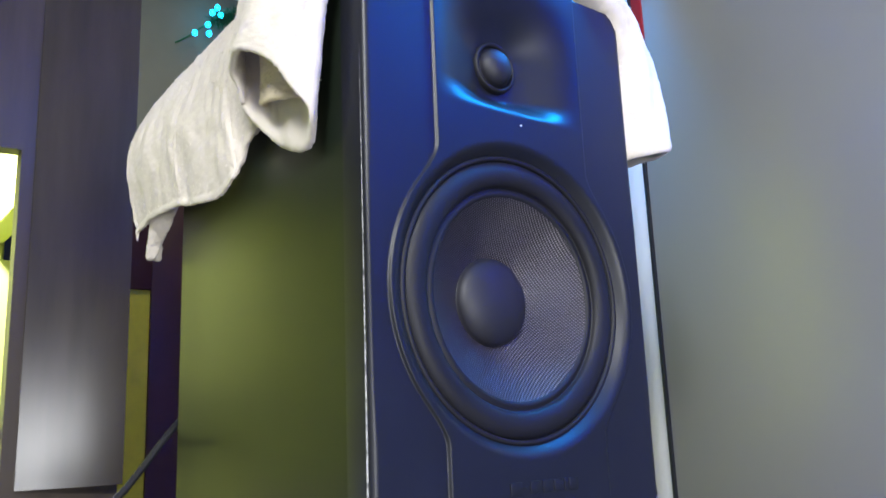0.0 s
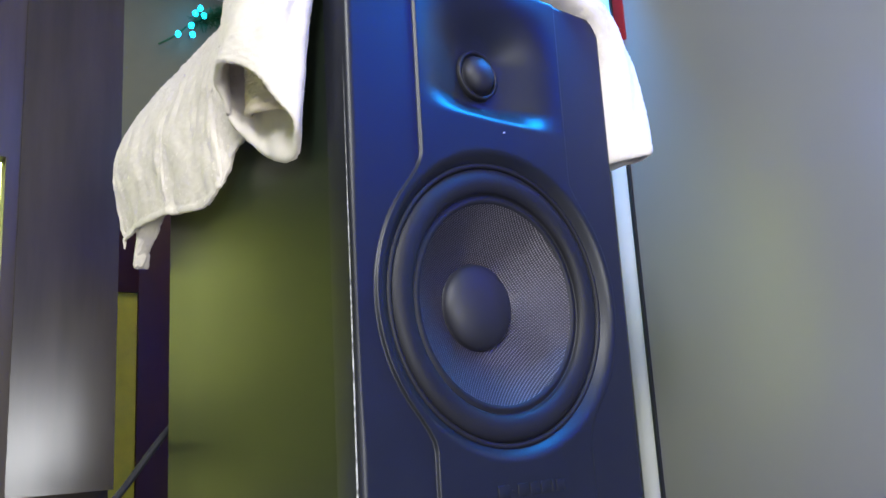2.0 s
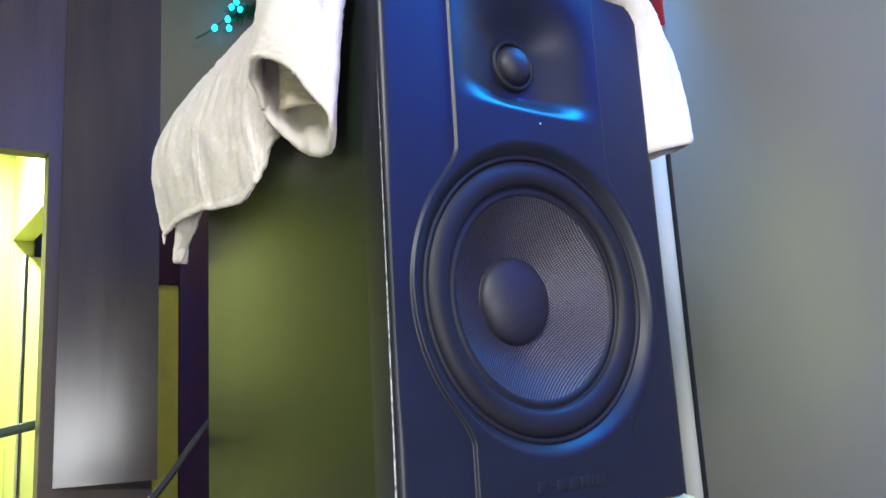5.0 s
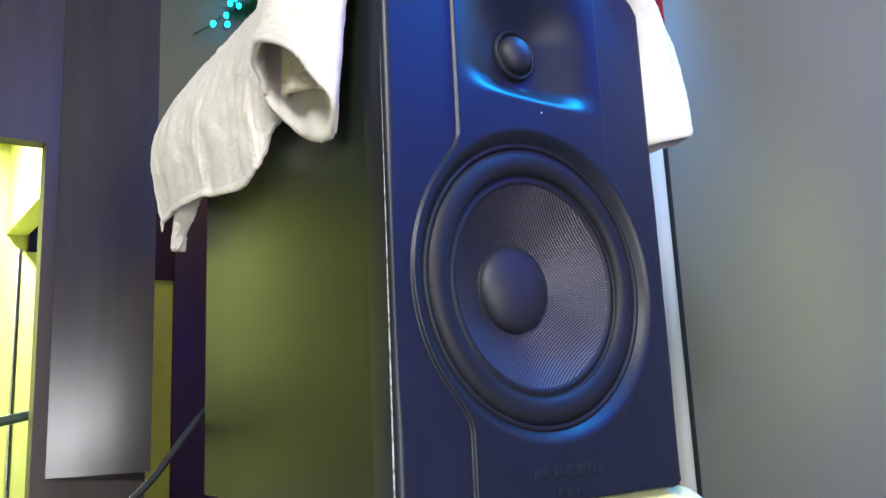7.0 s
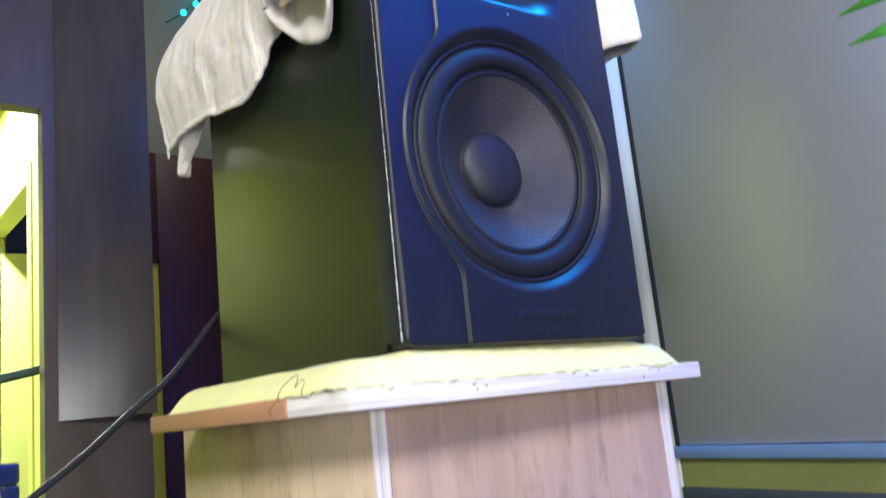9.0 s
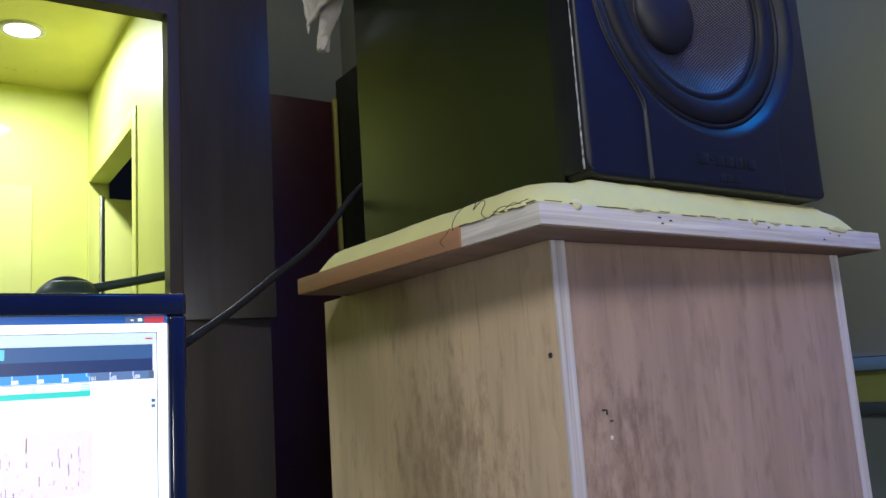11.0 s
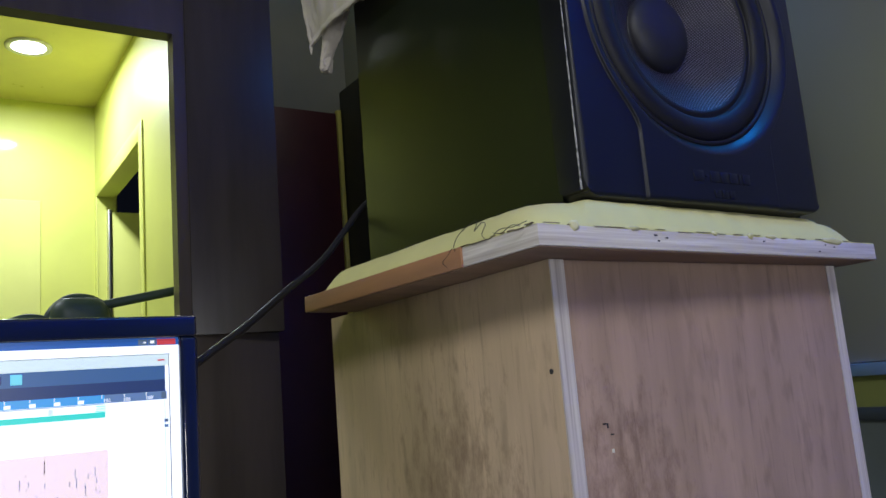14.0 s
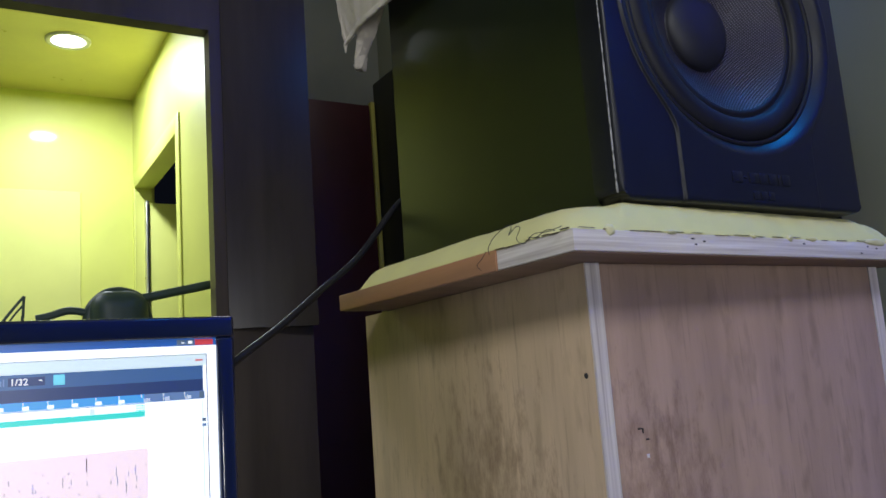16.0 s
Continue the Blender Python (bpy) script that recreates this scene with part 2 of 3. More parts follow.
def plywood(name, colour, scuff, worn, reach):
    """Rotary-cut veneer: upright streaks, short dark pores and worn patches."""
    m = mat(name, colour, 0.62, vary=0.15, scale=6, stretch=(8, 8, 0.8), grain=0.12, grain_scale=160)
    t = m.node_tree
    b = t.nodes["Principled BSDF"]
    base = b.inputs["Base Color"].links[0].from_socket
    co = t.nodes["Texture Coordinate"].outputs["Object"]
    for stretch, scale, lo, hi, strength, tone in (((3.0, 3.0, 1.0), 24, 0.57, 0.72, scuff * 0.8, 0.48), ((22, 22, 1.6), 14, 0.58, 0.74, 0.42, 0.42), ((2.2, 2.2, 0.6), 6, 0.42, 0.66, 0.55, 0.62)):
        mp = t.nodes.new("ShaderNodeMapping")
        mp.inputs["Scale"].default_value = stretch
        mp.inputs["Location"].default_value = (scale, lo, hi)
        t.links.new(co, mp.inputs[0])
        n = node(t, "ShaderNodeTexNoise", Scale=scale, Detail=5.0)
        t.links.new(mp.outputs[0], n.inputs["Vector"])
        r = node(t, "ShaderNodeMapRange")
        r.inputs[1].default_value, r.inputs[2].default_value, r.inputs[4].default_value = lo, hi, strength
        t.links.new(n.outputs[0], r.inputs[0])
        mix = t.nodes.new("ShaderNodeMix")
        mix.data_type = "RGBA"
        t.links.new(r.outputs[0], mix.inputs[0])
        t.links.new(base, mix.inputs[6])
        mix.inputs[7].default_value = (*(c * tone for c in colour), 1)
        base = mix.outputs[2]
    # rubbed, stained area of its own round one spot
    far = t.nodes.new("ShaderNodeVectorMath")
    far.operation = "DISTANCE"
    far.inputs[1].default_value = worn
    t.links.new(co, far.inputs[0])
    near = node(t, "ShaderNodeMapRange")
    near.inputs[1].default_value, near.inputs[2].default_value, near.inputs[3].default_value, near.inputs[4].default_value = reach * 0.25, reach, 0.22, 0.0
    t.links.new(far.outputs["Value"], near.inputs[0])
    mp = t.nodes.new("ShaderNodeMapping")
    mp.inputs["Scale"].default_value = (2.4, 2.4, 1.0)
    t.links.new(co, mp.inputs[0])
    n = node(t, "ShaderNodeTexNoise", Scale=38.0, Detail=8.0, Roughness=0.7)
    t.links.new(mp.outputs[0], n.inputs["Vector"])
    add = t.nodes.new("ShaderNodeMath")
    t.links.new(n.outputs[0], add.inputs[0]), t.links.new(near.outputs[0], add.inputs[1])
    r = node(t, "ShaderNodeMapRange")
    r.inputs[1].default_value, r.inputs[2].default_value, r.inputs[4].default_value = 0.63, 0.85, 0.65
    t.links.new(add.outputs[0], r.inputs[0])
    mix = t.nodes.new("ShaderNodeMix")
    mix.data_type = "RGBA"
    t.links.new(r.outputs[0], mix.inputs[0])
    t.links.new(base, mix.inputs[6])
    mix.inputs[7].default_value = (colour[0] * 0.36, colour[1] * 0.30, colour[2] * 0.28, 1)
    t.links.new(mix.outputs[2], b.inputs["Base Color"])
    return m


# One plywood in two tones: lit side paler, shaded front darker, set by colour
PLY_SIDE = plywood("plywood_side_lit", (0.54, 0.40, 0.255), 0.6, (-0.145, 0.15, 1.02), 0.13)
PLY_FRONT = plywood("plywood_front_shaded", (0.44, 0.305, 0.215), 0.65, (-0.10, 0.022, 1.02), 0.10)
PLY_EDGE = mat("plywood_edge_layers", (0.84, 0.80, 0.74), 0.65, vary=0.1, scale=5, stretch=(1.5, 1.5, 70), grain=0.3, dark=(0.54, 0.48, 0.41))
PLY_EDGE_UP = mat("plywood_edge_upright", (0.80, 0.75, 0.68), 0.65, vary=0.1, scale=5, stretch=(75, 75, 1.2), grain=0.3, dark=(0.48, 0.42, 0.35))
PLY_UNDER = mat("plywood_underside", (0.30, 0.20, 0.13), 0.7, vary=0.2, scale=8, stretch=(1, 8, 1))
STAINED = mat("stained_lumber", (0.40, 0.20, 0.10), 0.6, vary=0.2, scale=9, stretch=(1, 0.6, 6), grain=0.2)
FOAM = mat("yellowed_foam", (0.75, 0.72, 0.30), 0.92, vary=0.08, scale=9, grain=0.25, grain_scale=900, dark=(0.68, 0.65, 0.30))
GLUE = mat("dried_glue", (0.72, 0.69, 0.36), 0.5, vary=0.2, scale=60)
DIRT = mat("dark_thread", (0.03, 0.028, 0.03), 0.8)
GRIME = mat("brown_grime", (0.16, 0.12, 0.07), 0.8, vary=0.3, scale=200)
stand = thing("speaker_stand", "raw plywood box stand with pale edges and dark scuffs", "stand", (0, 0, 0))
for x0, x1, y0 in ((-0.145, -0.133, 0.020), (0.156, 0.168, 0.024)):
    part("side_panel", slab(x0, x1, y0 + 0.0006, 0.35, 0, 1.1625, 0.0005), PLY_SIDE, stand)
    part("panel_edge", slab(x0 + 0.0003, x1 - 0.0003, y0 - 0.0006, y0 + 0.0006, 0, 1.1622), PLY_EDGE_UP, stand, "pale layered plywood edge")
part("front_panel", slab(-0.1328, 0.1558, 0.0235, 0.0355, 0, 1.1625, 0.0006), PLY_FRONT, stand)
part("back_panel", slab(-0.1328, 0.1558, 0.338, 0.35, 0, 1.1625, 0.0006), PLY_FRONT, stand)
part("nail", lathe([(0.0018, 0.0004), (0.0017, -0.0004), (0.0010, -0.0007), (0, -0.0004)], 14), DIRT, stand, "dark countersunk nail head").matrix_basis = pose(-0.1451, 0.028, 1.092, 0, 0, -90)
part("chip", slab(-0.1062, -0.1040, 0.0229, 0.0236, 1.0380, 1.0405, 0.0003), PLY_EDGE, stand, "pale chipped spot")
for x, z, w, h in ((-0.1115, 1.0560, 0.0030, 0.0010), (-0.1080, 1.0535, 0.0010, 0.0032), (-0.1055, 1.0490, 0.0026, 0.0009)):
    part("scratch", slab(x, x + w, 0.0231, 0.0236, z, z + h), DIRT, stand)
board = thing("cushion_board", "plywood board with white edges under the foam", "board", (0, 0, 0), 2.0)
part("plank", slab(-0.181, 0.188, -0.009, 0.305, 1.1635, 1.1765, 0.0008), PLY_EDGE, board)
part("underside", slab(-0.1795, 0.1865, -0.0075, 0.3035, 1.1626, 1.1634), PLY_UNDER, board)
part("edge_strip", slab(-0.1825, -0.1805, 0.066, 0.3055, 1.163, 1.1768, 0.0005), STAINED, board, "brown stained timber strip")
for k in range(7):
    x, z = random.uniform(-0.17, 0.18), 1.1645 + 0.009 * random.random()
    part("nick", slab(x, x + random.uniform(0.001, 0.003), -0.0094, -0.0088, z, z + 0.0009), DIRT, board)

# dirty dashes along the joint of board and foam
for k in range(26):
    run, z = random.uniform(0.004, 0.016), 1.1763 + random.uniform(-0.0004, 0.0008)
    if k < 18:
        x = -0.178 + 0.0198 * k + random.uniform(-0.004, 0.004)
        part("dirt_dash", slab(x, min(x + run, 0.187), -0.0096, -0.0088, z, z + random.uniform(0.0002, 0.0005)), GRIME, board)
    else:
        y = -0.006 + 0.009 * (k - 18)
        part("dirt_dash", slab(-0.1822, -0.1806, y, y + run * 0.6, z, z + random.uniform(0.0002, 0.0005)), GRIME, board)


def smooth_step(v, a, b):
    s = min(1, max(0, (v - a) / (b - a)))
    return s * s * (3 - 2 * s)


# foam pad, its rim rolled down to the board
cushion = thing("foam_cushion", "pale yellow foam pad glued on the plywood board", "cushion", (0, 0, 0), 2.0)
bm = bmesh.new()
PX0, PX1, PY0, PY1, NU, NV = -0.1805, 0.1875, -0.0085, 0.3045, 150, 120
pad = {}
for i in range(NU + 1):
    for k in range(NV + 1):
        x, y = PX0 + (PX1 - PX0) * i / NU, PY0 + (PY1 - PY0) * k / NV
        e = min(x - PX0, PX1 - x, y - PY0, PY1 - y)
        ex, ey = min(x - PX0, PX1 - x), min(y - PY0, PY1 - y)
        cut = 0.045
        if ex < cut and ey < cut:
            e = max(0, cut - math.hypot(cut - ex, cut - ey))
        z = 1.1768 + 0.0192 * (1 - max(0, 1 - e / 0.030) ** 2.2)
        press = min(x + 0.135, 0.135 - x, y + 0.004, 0.31 - y)
        z += 0.0012 * math.exp(-((e - 0.022) / 0.014) ** 2) * (1 if press < 0 else 0.4)
        z += 0.0009 * noise.noise(Vector((x * 28, y * 28, 1))) * min(1, e / 0.01) + 0.0002 * noise.noise(Vector((x * 160, y * 160, 3)))
        if press > -0.004:
            z += (1.1998 - z) * smooth_step(press, -0.004, 0.02)
        pad[i, k] = bm.verts.new((x + 0.0008 * noise.noise(Vector((x * 90, y * 90, 7))), y + 0.0012 * noise.noise(Vector((x * 70, y * 70, 9))), z))
for i in range(NU):
    for k in range(NV):
        bm.faces.new((pad[i, k], pad[i + 1, k], pad[i + 1, k + 1], pad[i, k + 1]))
lip = bmesh.ops.extrude_edge_only(bm, edges=[e for e in bm.edges if e.is_boundary])
for v in lip["geom"]:
    if isinstance(v, bmesh.types.BMVert):
        v.co.z = 1.1762
part("pad", bm, FOAM, cushion, smooth=True)
for x, w, h in ((-0.152, 0.004, 0.004), (-0.10, 0.005, 0.002), (0.02, 0.003, 0.003), (0.045, 0.006, 0.002), (0.125, 0.014, 0.0035), (-0.02, 0.003, 0.002)):
    bm = bmesh.new()
    bmesh.ops.create_icosphere(bm, subdivisions=3, radius=1)
    for v in bm.verts:
        n = 1 + 0.35 * noise.noise(v.co * 1.7 + Vector((x * 90, 0, 0)))
        v.co = Vector((x + v.co.x * w * n, -0.0088 + v.co.y * 0.0016 * n, 1.1772 + v.co.z * h * n * (1.0 if v.co.z < 0 else 0.6)))
    part("glue_drip", bm, GLUE, cushion, "yellow drip of dried glue", smooth=True)

thread = thing("loose_thread", "curled dark thread caught on the foam's edge", "thread")
part("strand", tube([(-0.1875, 0.062, 1.174), (-0.189, 0.060, 1.178), (-0.1885, 0.053, 1.184), (-0.184, 0.042, 1.190), (-0.187, 0.036, 1.186), (-0.1885, 0.037, 1.182), (-0.187, 0.031, 1.186), (-0.188, 0.025, 1.184), (-0.1885, 0.029, 1.178), (-0.1885, 0.022, 1.174), (-0.1875, 0.012, 1.178), (-0.187, 0.0, 1.177), (-0.1855, -0.012, 1.178)], 0.00024, 5, 6), DIRT, thread)
part("strand", tube([(-0.187, 0.066, 1.1765), (-0.1885, 0.07, 1.172), (-0.1885, 0.076, 1.169), (-0.188, 0.072, 1.165)], 0.00022, 5, 6), DIRT, thread)
part("strand", tube([(-0.1865, 0.02, 1.1775), (-0.1878, 0.01, 1.1755), (-0.1872, 0.0, 1.1782), (-0.186, -0.006, 1.1764)], 0.00022, 5, 6), DIRT, thread)

# ---- loudspeaker ----
VINYL = mat("black_vinyl_wrap", (0.009, 0.014, 0.008), 0.36, vary=0.05, scale=20, rough_vary=0.01, spec=0.29)
BAFFLE = mat("black_satin_plastic", (0.007, 0.008, 0.012), 0.43, vary=0.12, scale=30, grain=0.03, grain_scale=1500, rough_vary=0.03, spec=0.45)
RUBBER = mat("black_rubber", (0.008, 0.008, 0.011), 0.55, spec=0.35, vary=0.15, scale=40)
CONE = mat("woven_cone", (0.10, 0.092, 0.095), 0.36, vary=0.08, scale=40, metal=0.7)
tree = CONE.node_tree
height = None
for angle in (38, -52):
    mp = tree.nodes.new("ShaderNodeMapping")
    mp.inputs["Rotation"].default_value = (0, radians(angle), 0)
    tree.links.new(tree.nodes["Texture Coordinate"].outputs["Object"], mp.inputs[0])
    wave = node(tree, "ShaderNodeTexWave", Scale=185.0, Distortion=0.0)
    wave.bands_direction = "X"
    tree.links.new(mp.outputs[0], wave.inputs["Vector"])
    if height:
        both = tree.nodes.new("ShaderNodeMath")
        both.operation = "MULTIPLY"
        tree.links.new(height, both.inputs[0]), tree.links.new(wave.outputs["Fac"], both.inputs[1])
        height = both.outputs[0]
    else:
        height = wave.outputs["Fac"]
bump = node(tree, "ShaderNodeBump", Strength=0.8, Distance=0.0006)
tree.links.new(height, bump.inputs["Height"])
tree.links.new(bump.outputs[0], tree.nodes["Principled BSDF"].inputs["Normal"])
weave = tree.nodes.new("ShaderNodeMix")
weave.data_type = "RGBA"
weave.inputs[6].default_value, weave.inputs[7].default_value = (0.03, 0.028, 0.03, 1), (0.24, 0.22, 0.225, 1)
tree.links.new(height, weave.inputs[0])
tree.links.new(weave.outputs[2], tree.nodes["Principled BSDF"].inputs["Base Color"])
CAP = mat("soft_dust_cap", (0.012, 0.012, 0.018), 0.55, vary=0.1, scale=60)
speaker = thing("loudspeaker", "large black studio monitor loudspeaker standing on foam", "loudspeaker", (0, 0, 1.2))
H, CZ, TZ = 0.386, 0.145, 0.316
bm = slab(-0.1238, 0.1238, 0.022, 0.302, 0.001, H - 0.001, 0.002)
bmesh.ops.delete(bm, geom=[f for f in bm.faces if all(v.co.y < 0.0245 for v in f.verts)], context="FACES")
part("cabinet", bm, VINYL, speaker, "black vinyl wrapped cabinet")


def smooth01(a, b, v):
    s = min(1, max(0, (v - a) / (b - a)))
    return s * s * (3 - 2 * s)


def waist(z):
    """Half the width of the raised middle of the front."""
    d = z - CZ
    ring = math.sqrt(max(0, 0.1105 ** 2 - d * d)) if abs(d) < 0.1105 else 0.0
    a, b, k = 0.0705, ring, 0.016
    h = max(k - abs(a - b), 0) / k
    return max(a, b) + h * h * k * 0.25


def front(x, z):
    """Depth of the moulded front at x, z: raised middle, dish round the cone, horn round the dome."""
    y = -0.0019 * (1 - smooth01(-0.0012, 0.0008, abs(x) - waist(z)))
    r = math.hypot(x, z - CZ)
    if r < 0.1075:
        y += 0.0095 * (1 - smooth01(0.0935, 0.1075, r))
    floor, roof = smooth01(0.2730, 0.2930, z), 1 - smooth01(0.326, 0.378, z)
    y += 0.021 * floor * roof * (1 - smooth01(0.006, 0.072, abs(x)))
    edge = min(0.125 - abs(x), z, H - z)
    y += 0.0024 * (1 - min(1, edge / 0.0024)) ** 2.2
    return y


bm = bmesh.new()
NX, NZ = 172, 262
grid = {}
for i in range(NX + 1):
    for k in range(NZ + 1):
        z = H * k / NZ
        half, side = NX // 2, abs(i - NX // 2)
        w = waist(z)
        if side <= 58:
            x = (w - 0.0025) * side / 58
        elif side <= 66:
            x = w - 0.0025 + 0.0045 * (side - 58) / 8
        else:
            x = w + 0.0020 + (0.125 - w - 0.0020) * (side - 66) / (half - 66)
        x = math.copysign(x, i - half)
        corner = 0.012
        cx, cz = max(0, abs(x) - 0.125 + corner), max(0, abs(z - H / 2) - H / 2 + corner)
        far = math.hypot(cx, cz)
        if far > corner:
            sx, sz = math.copysign(1, x), math.copysign(1, z - H / 2)
            x, z = x - sx * cx * (1 - corner / far), z - sz * cz * (1 - corner / far)
        grid[i, k] = bm.verts.new((x, front(x, z), z))
for i in range(NX):
    for k in range(NZ):
        q = [grid[i, k], grid[i + 1, k], grid[i + 1, k + 1], grid[i, k + 1]]
        c = sum((v.co for v in q), Vector()) / 4
        if math.hypot(c.x, c.z - CZ) < 0.0945 or math.hypot(c.x, c.z - TZ) < 0.016:
            continue
        bm.faces.new(q)
rim = [e for e in bm.edges if e.is_boundary and (abs(e.verts[0].co.x) > 0.11 or e.verts[0].co.z < 0.02 or e.verts[0].co.z > H - 0.02)]
lip = bmesh.ops.extrude_edge_only(bm, edges=rim)
for v in lip["geom"]:
    if isinstance(v, bmesh.types.BMVert):
        v.co.y = 0.026
part("baffle", bm, BAFFLE, speaker, "moulded black plastic front", smooth=True)


def turned(name, profile, material, z, label="", steps=96):
    ob = part(name, lathe(profile, steps), material, speaker, label, smooth=True)
    ob.location = (0, 0, z)
    return ob


turned("trim_ring", [(0.1000, 0.0085), (0.0987, 0.0044), (0.0968, 0.0034), (0.0952, 0.0044), (0.0945, 0.0120)], RUBBER, CZ)
arc = [(0.0860 - 0.0095 * math.cos(math.pi * k / 14), 0.0085 - 0.0066 * math.sin(math.pi * k / 14)) for k in range(15)]
turned("surround", [(0.0695, 0.0105), (0.0715, 0.0072), (0.0740, 0.0074), (0.0755, 0.0084)] + arc + [(0.0965, 0.0095)], RUBBER, CZ, "rubber half-roll surround")
turned("cone", [(0.0720, 0.0078), (0.066, 0.0125), (0.056, 0.0195), (0.045, 0.0265), (0.034, 0.033), (0.026, 0.037)], CONE, CZ, "woven grey cone")
turned("dust_cap", [(0.0325, 0.0345)] + [(0.0315 * math.cos(a), 0.0340 - 0.0125 * math.sin(a)) for a in (math.pi / 2 * k / 12 for k in range(12))] + [(0, 0.0215)], CAP, CZ, "matt black dust cap")
turned("tweeter_ring", [(0.0200, 0.022), (0.0192, 0.0155), (0.0178, 0.0142), (0.0162, 0.0150), (0.0155, 0.0185)], RUBBER, TZ)
turned("tweeter_dome", [(0.0165, 0.0175)] + [(0.0145 * math.cos(a), 0.0165 - 0.0095 * math.sin(a)) for a in (math.pi / 2 * k / 10 for k in range(10))] + [(0, 0.007)], CAP, TZ, "soft tweeter dome", 48)

plate = part("amplifier_plate", slab(-0.075, 0.085, 0.3015, 0.305, 0.012, 0.20, 0.001), mat("brushed_plate", (0.75, 0.75, 0.74), 0.3, 1.0, vary=0.05, scale=30, stretch=(1, 1, 12)), speaker, "silver metal amplifier plate")
for x in (-0.055, 0.005, 0.065):
    part("knob", lathe([(0.0, 0.316), (0.008, 0.316), (0.009, 0.314), (0.009, 0.305)], 20), RUBBER, plate, smooth=True).location = (x, 0, 0.165)

# moulded maker's mark, drawn as plain blocks
for z0, z1, x, widths in ((0.0165, 0.0245, -0.0235, (0.0105, 0.0035, 0.0095, 0.0085, 0.0085, 0.0028, 0.0085)), (0.0050, 0.0110, -0.0035, (0.0062, 0.0066, 0.0062))):
    for width in widths:
        tall = (z1 - z0) * (0.22 if width == 0.0035 else 1)
        part("mark_block", slab(x, x + width, -0.0025, -0.0014, (z0 + z1 - tall) / 2, (z0 + z1 + tall) / 2, 0.0005), BAFFLE, speaker)
        x += width + 0.0016
part("worn_edge", tube([(-0.1249, 0.0042, 0.005), (-0.1250, 0.0040, 0.10), (-0.1249, 0.0042, 0.20), (-0.1248, 0.0044, 0.30)], 0.0008, 8, 30, taper=0.25), mat("worn_paint_edge", (0.42, 0.42, 0.43), 0.5, vary=0.5, scale=420, dark=(0.03, 0.03, 0.04)), speaker, "scuffed pale front edge", smooth=True)
part("dust_speck", slab(0.0045, 0.0057, -0.0025, -0.0014, 0.266, 0.2672, 0.0003), WHITE_TRIM, speaker)

# ---- computer monitor ----
# Black plastic; the blue it reflects is put into its base colour
BEZEL = mat("blue_cast_black_plastic", (0.010, 0.016, 0.045), 0.12, vary=0.1, coat=0.6)


def glow(name, colour, strength=1.0):
    return mat(name, colour, 0.3, emit=strength, vary=0.01)


monitor = thing("computer_monitor", "glossy black computer monitor showing an audio editor", "monitor", (0, 0.212, 0), 0)
bm = slab(-0.805, -0.314, 0.004, 0.032, 0.862, 1.1525, 0.007, 4)
part("housing", bm, BEZEL, monitor)
for x0, x1, z0, z1 in ((-0.805, -0.314, 1.1375, 1.1525), (-0.805, -0.314, 0.862, 0.884), (-0.805, -0.789, 0.884, 1.1375), (-0.3265, -0.314, 0.884, 1.1375)):
    part("bezel", slab(x0, x1, -0.004, 0.0045, z0, z1, 0.0025, 3), BEZEL, monitor)
part("neck", slab(-0.60, -0.52, 0.035, 0.06, 0.76, 0.95, 0.004), BEZEL, monitor)
part("foot", slab(-0.68, -0.44, -0.04, 0.13, 0.752, 0.764, 0.005), BEZEL, monitor)
display = part("display", slab(-0.789, -0.3265, 0.0005, 0.004, 0.884, 1.1375), glow("screen_white", (0.86, 0.92, 1.0), 2.4), monitor, "lit screen with an audio editor")
INK = {
    "navy": glow("screen_navy", (0.05, 0.12, 0.27), 1.3), "navy_dark": glow("screen_dark_navy", (0.022, 0.045, 0.14), 1.3), "blue": glow("screen_blue", (0.02, 0.10, 0.36), 1.5),
    "sky": glow("screen_sky_blue", (0.06, 0.30, 0.62), 1.6), "slate": glow("screen_slate", (0.12, 0.20, 0.36), 1.4), "teal": glow("screen_teal", (0.05, 0.62, 0.50), 1.6),
    "pink": glow("screen_pink", (0.92, 0.74, 0.76), 1.5), "red": glow("screen_red", (0.55, 0.05, 0.06), 1.5), "grey": glow("screen_grey", (0.10, 0.15, 0.22), 1.3),
    "pale": glow("screen_pale", (0.62, 0.74, 0.74), 1.6), "black": glow("screen_black", (0.012, 0.014, 0.03), 1.0), "cyan": glow("screen_cyan", (0.16, 0.62, 0.72), 1.6), "white": glow("screen_bright", (0.95, 0.97, 1.0), 2.0),
}


def tile(x0, x1, z0, z1, ink, lift=1, name="screen_block"):
    return part(name, slab(x0, x1, 0.0005 - 0.00025 * lift, 0.0006, z0, z1), INK[ink], display, smooth=False)


tile(-0.789, -0.3265, 1.1325, 1.1375, "blue", name="title_bar")
for x0, x1, ink in ((-0.3535, -0.3475, "grey"), (-0.347, -0.3415, "grey"), (-0.341, -0.3285, "red")):
    tile(x0, x1, 1.1328, 1.1368, ink, 2, "window_button")
tile(-0.3502, -0.3490 + 0.0006, 1.1343, 1.1350, "white", 3)
tile(-0.3455, -0.3430, 1.1340, 1.1358, "white", 3)
tile(-0.789, -0.3338, 1.1185, 1.1262, "pale", name="inner_title_bar")
tile(-0.789, -0.3328, 1.1262, 1.1266, "black")
tile(-0.3335, -0.3330, 0.885, 1.1266, "black")
tile(-0.3410, -0.3362, 1.1218, 1.1228, "red", 2)
tile(-0.789, -0.3360, 1.1090, 1.1185, "navy", name="tool_bar")
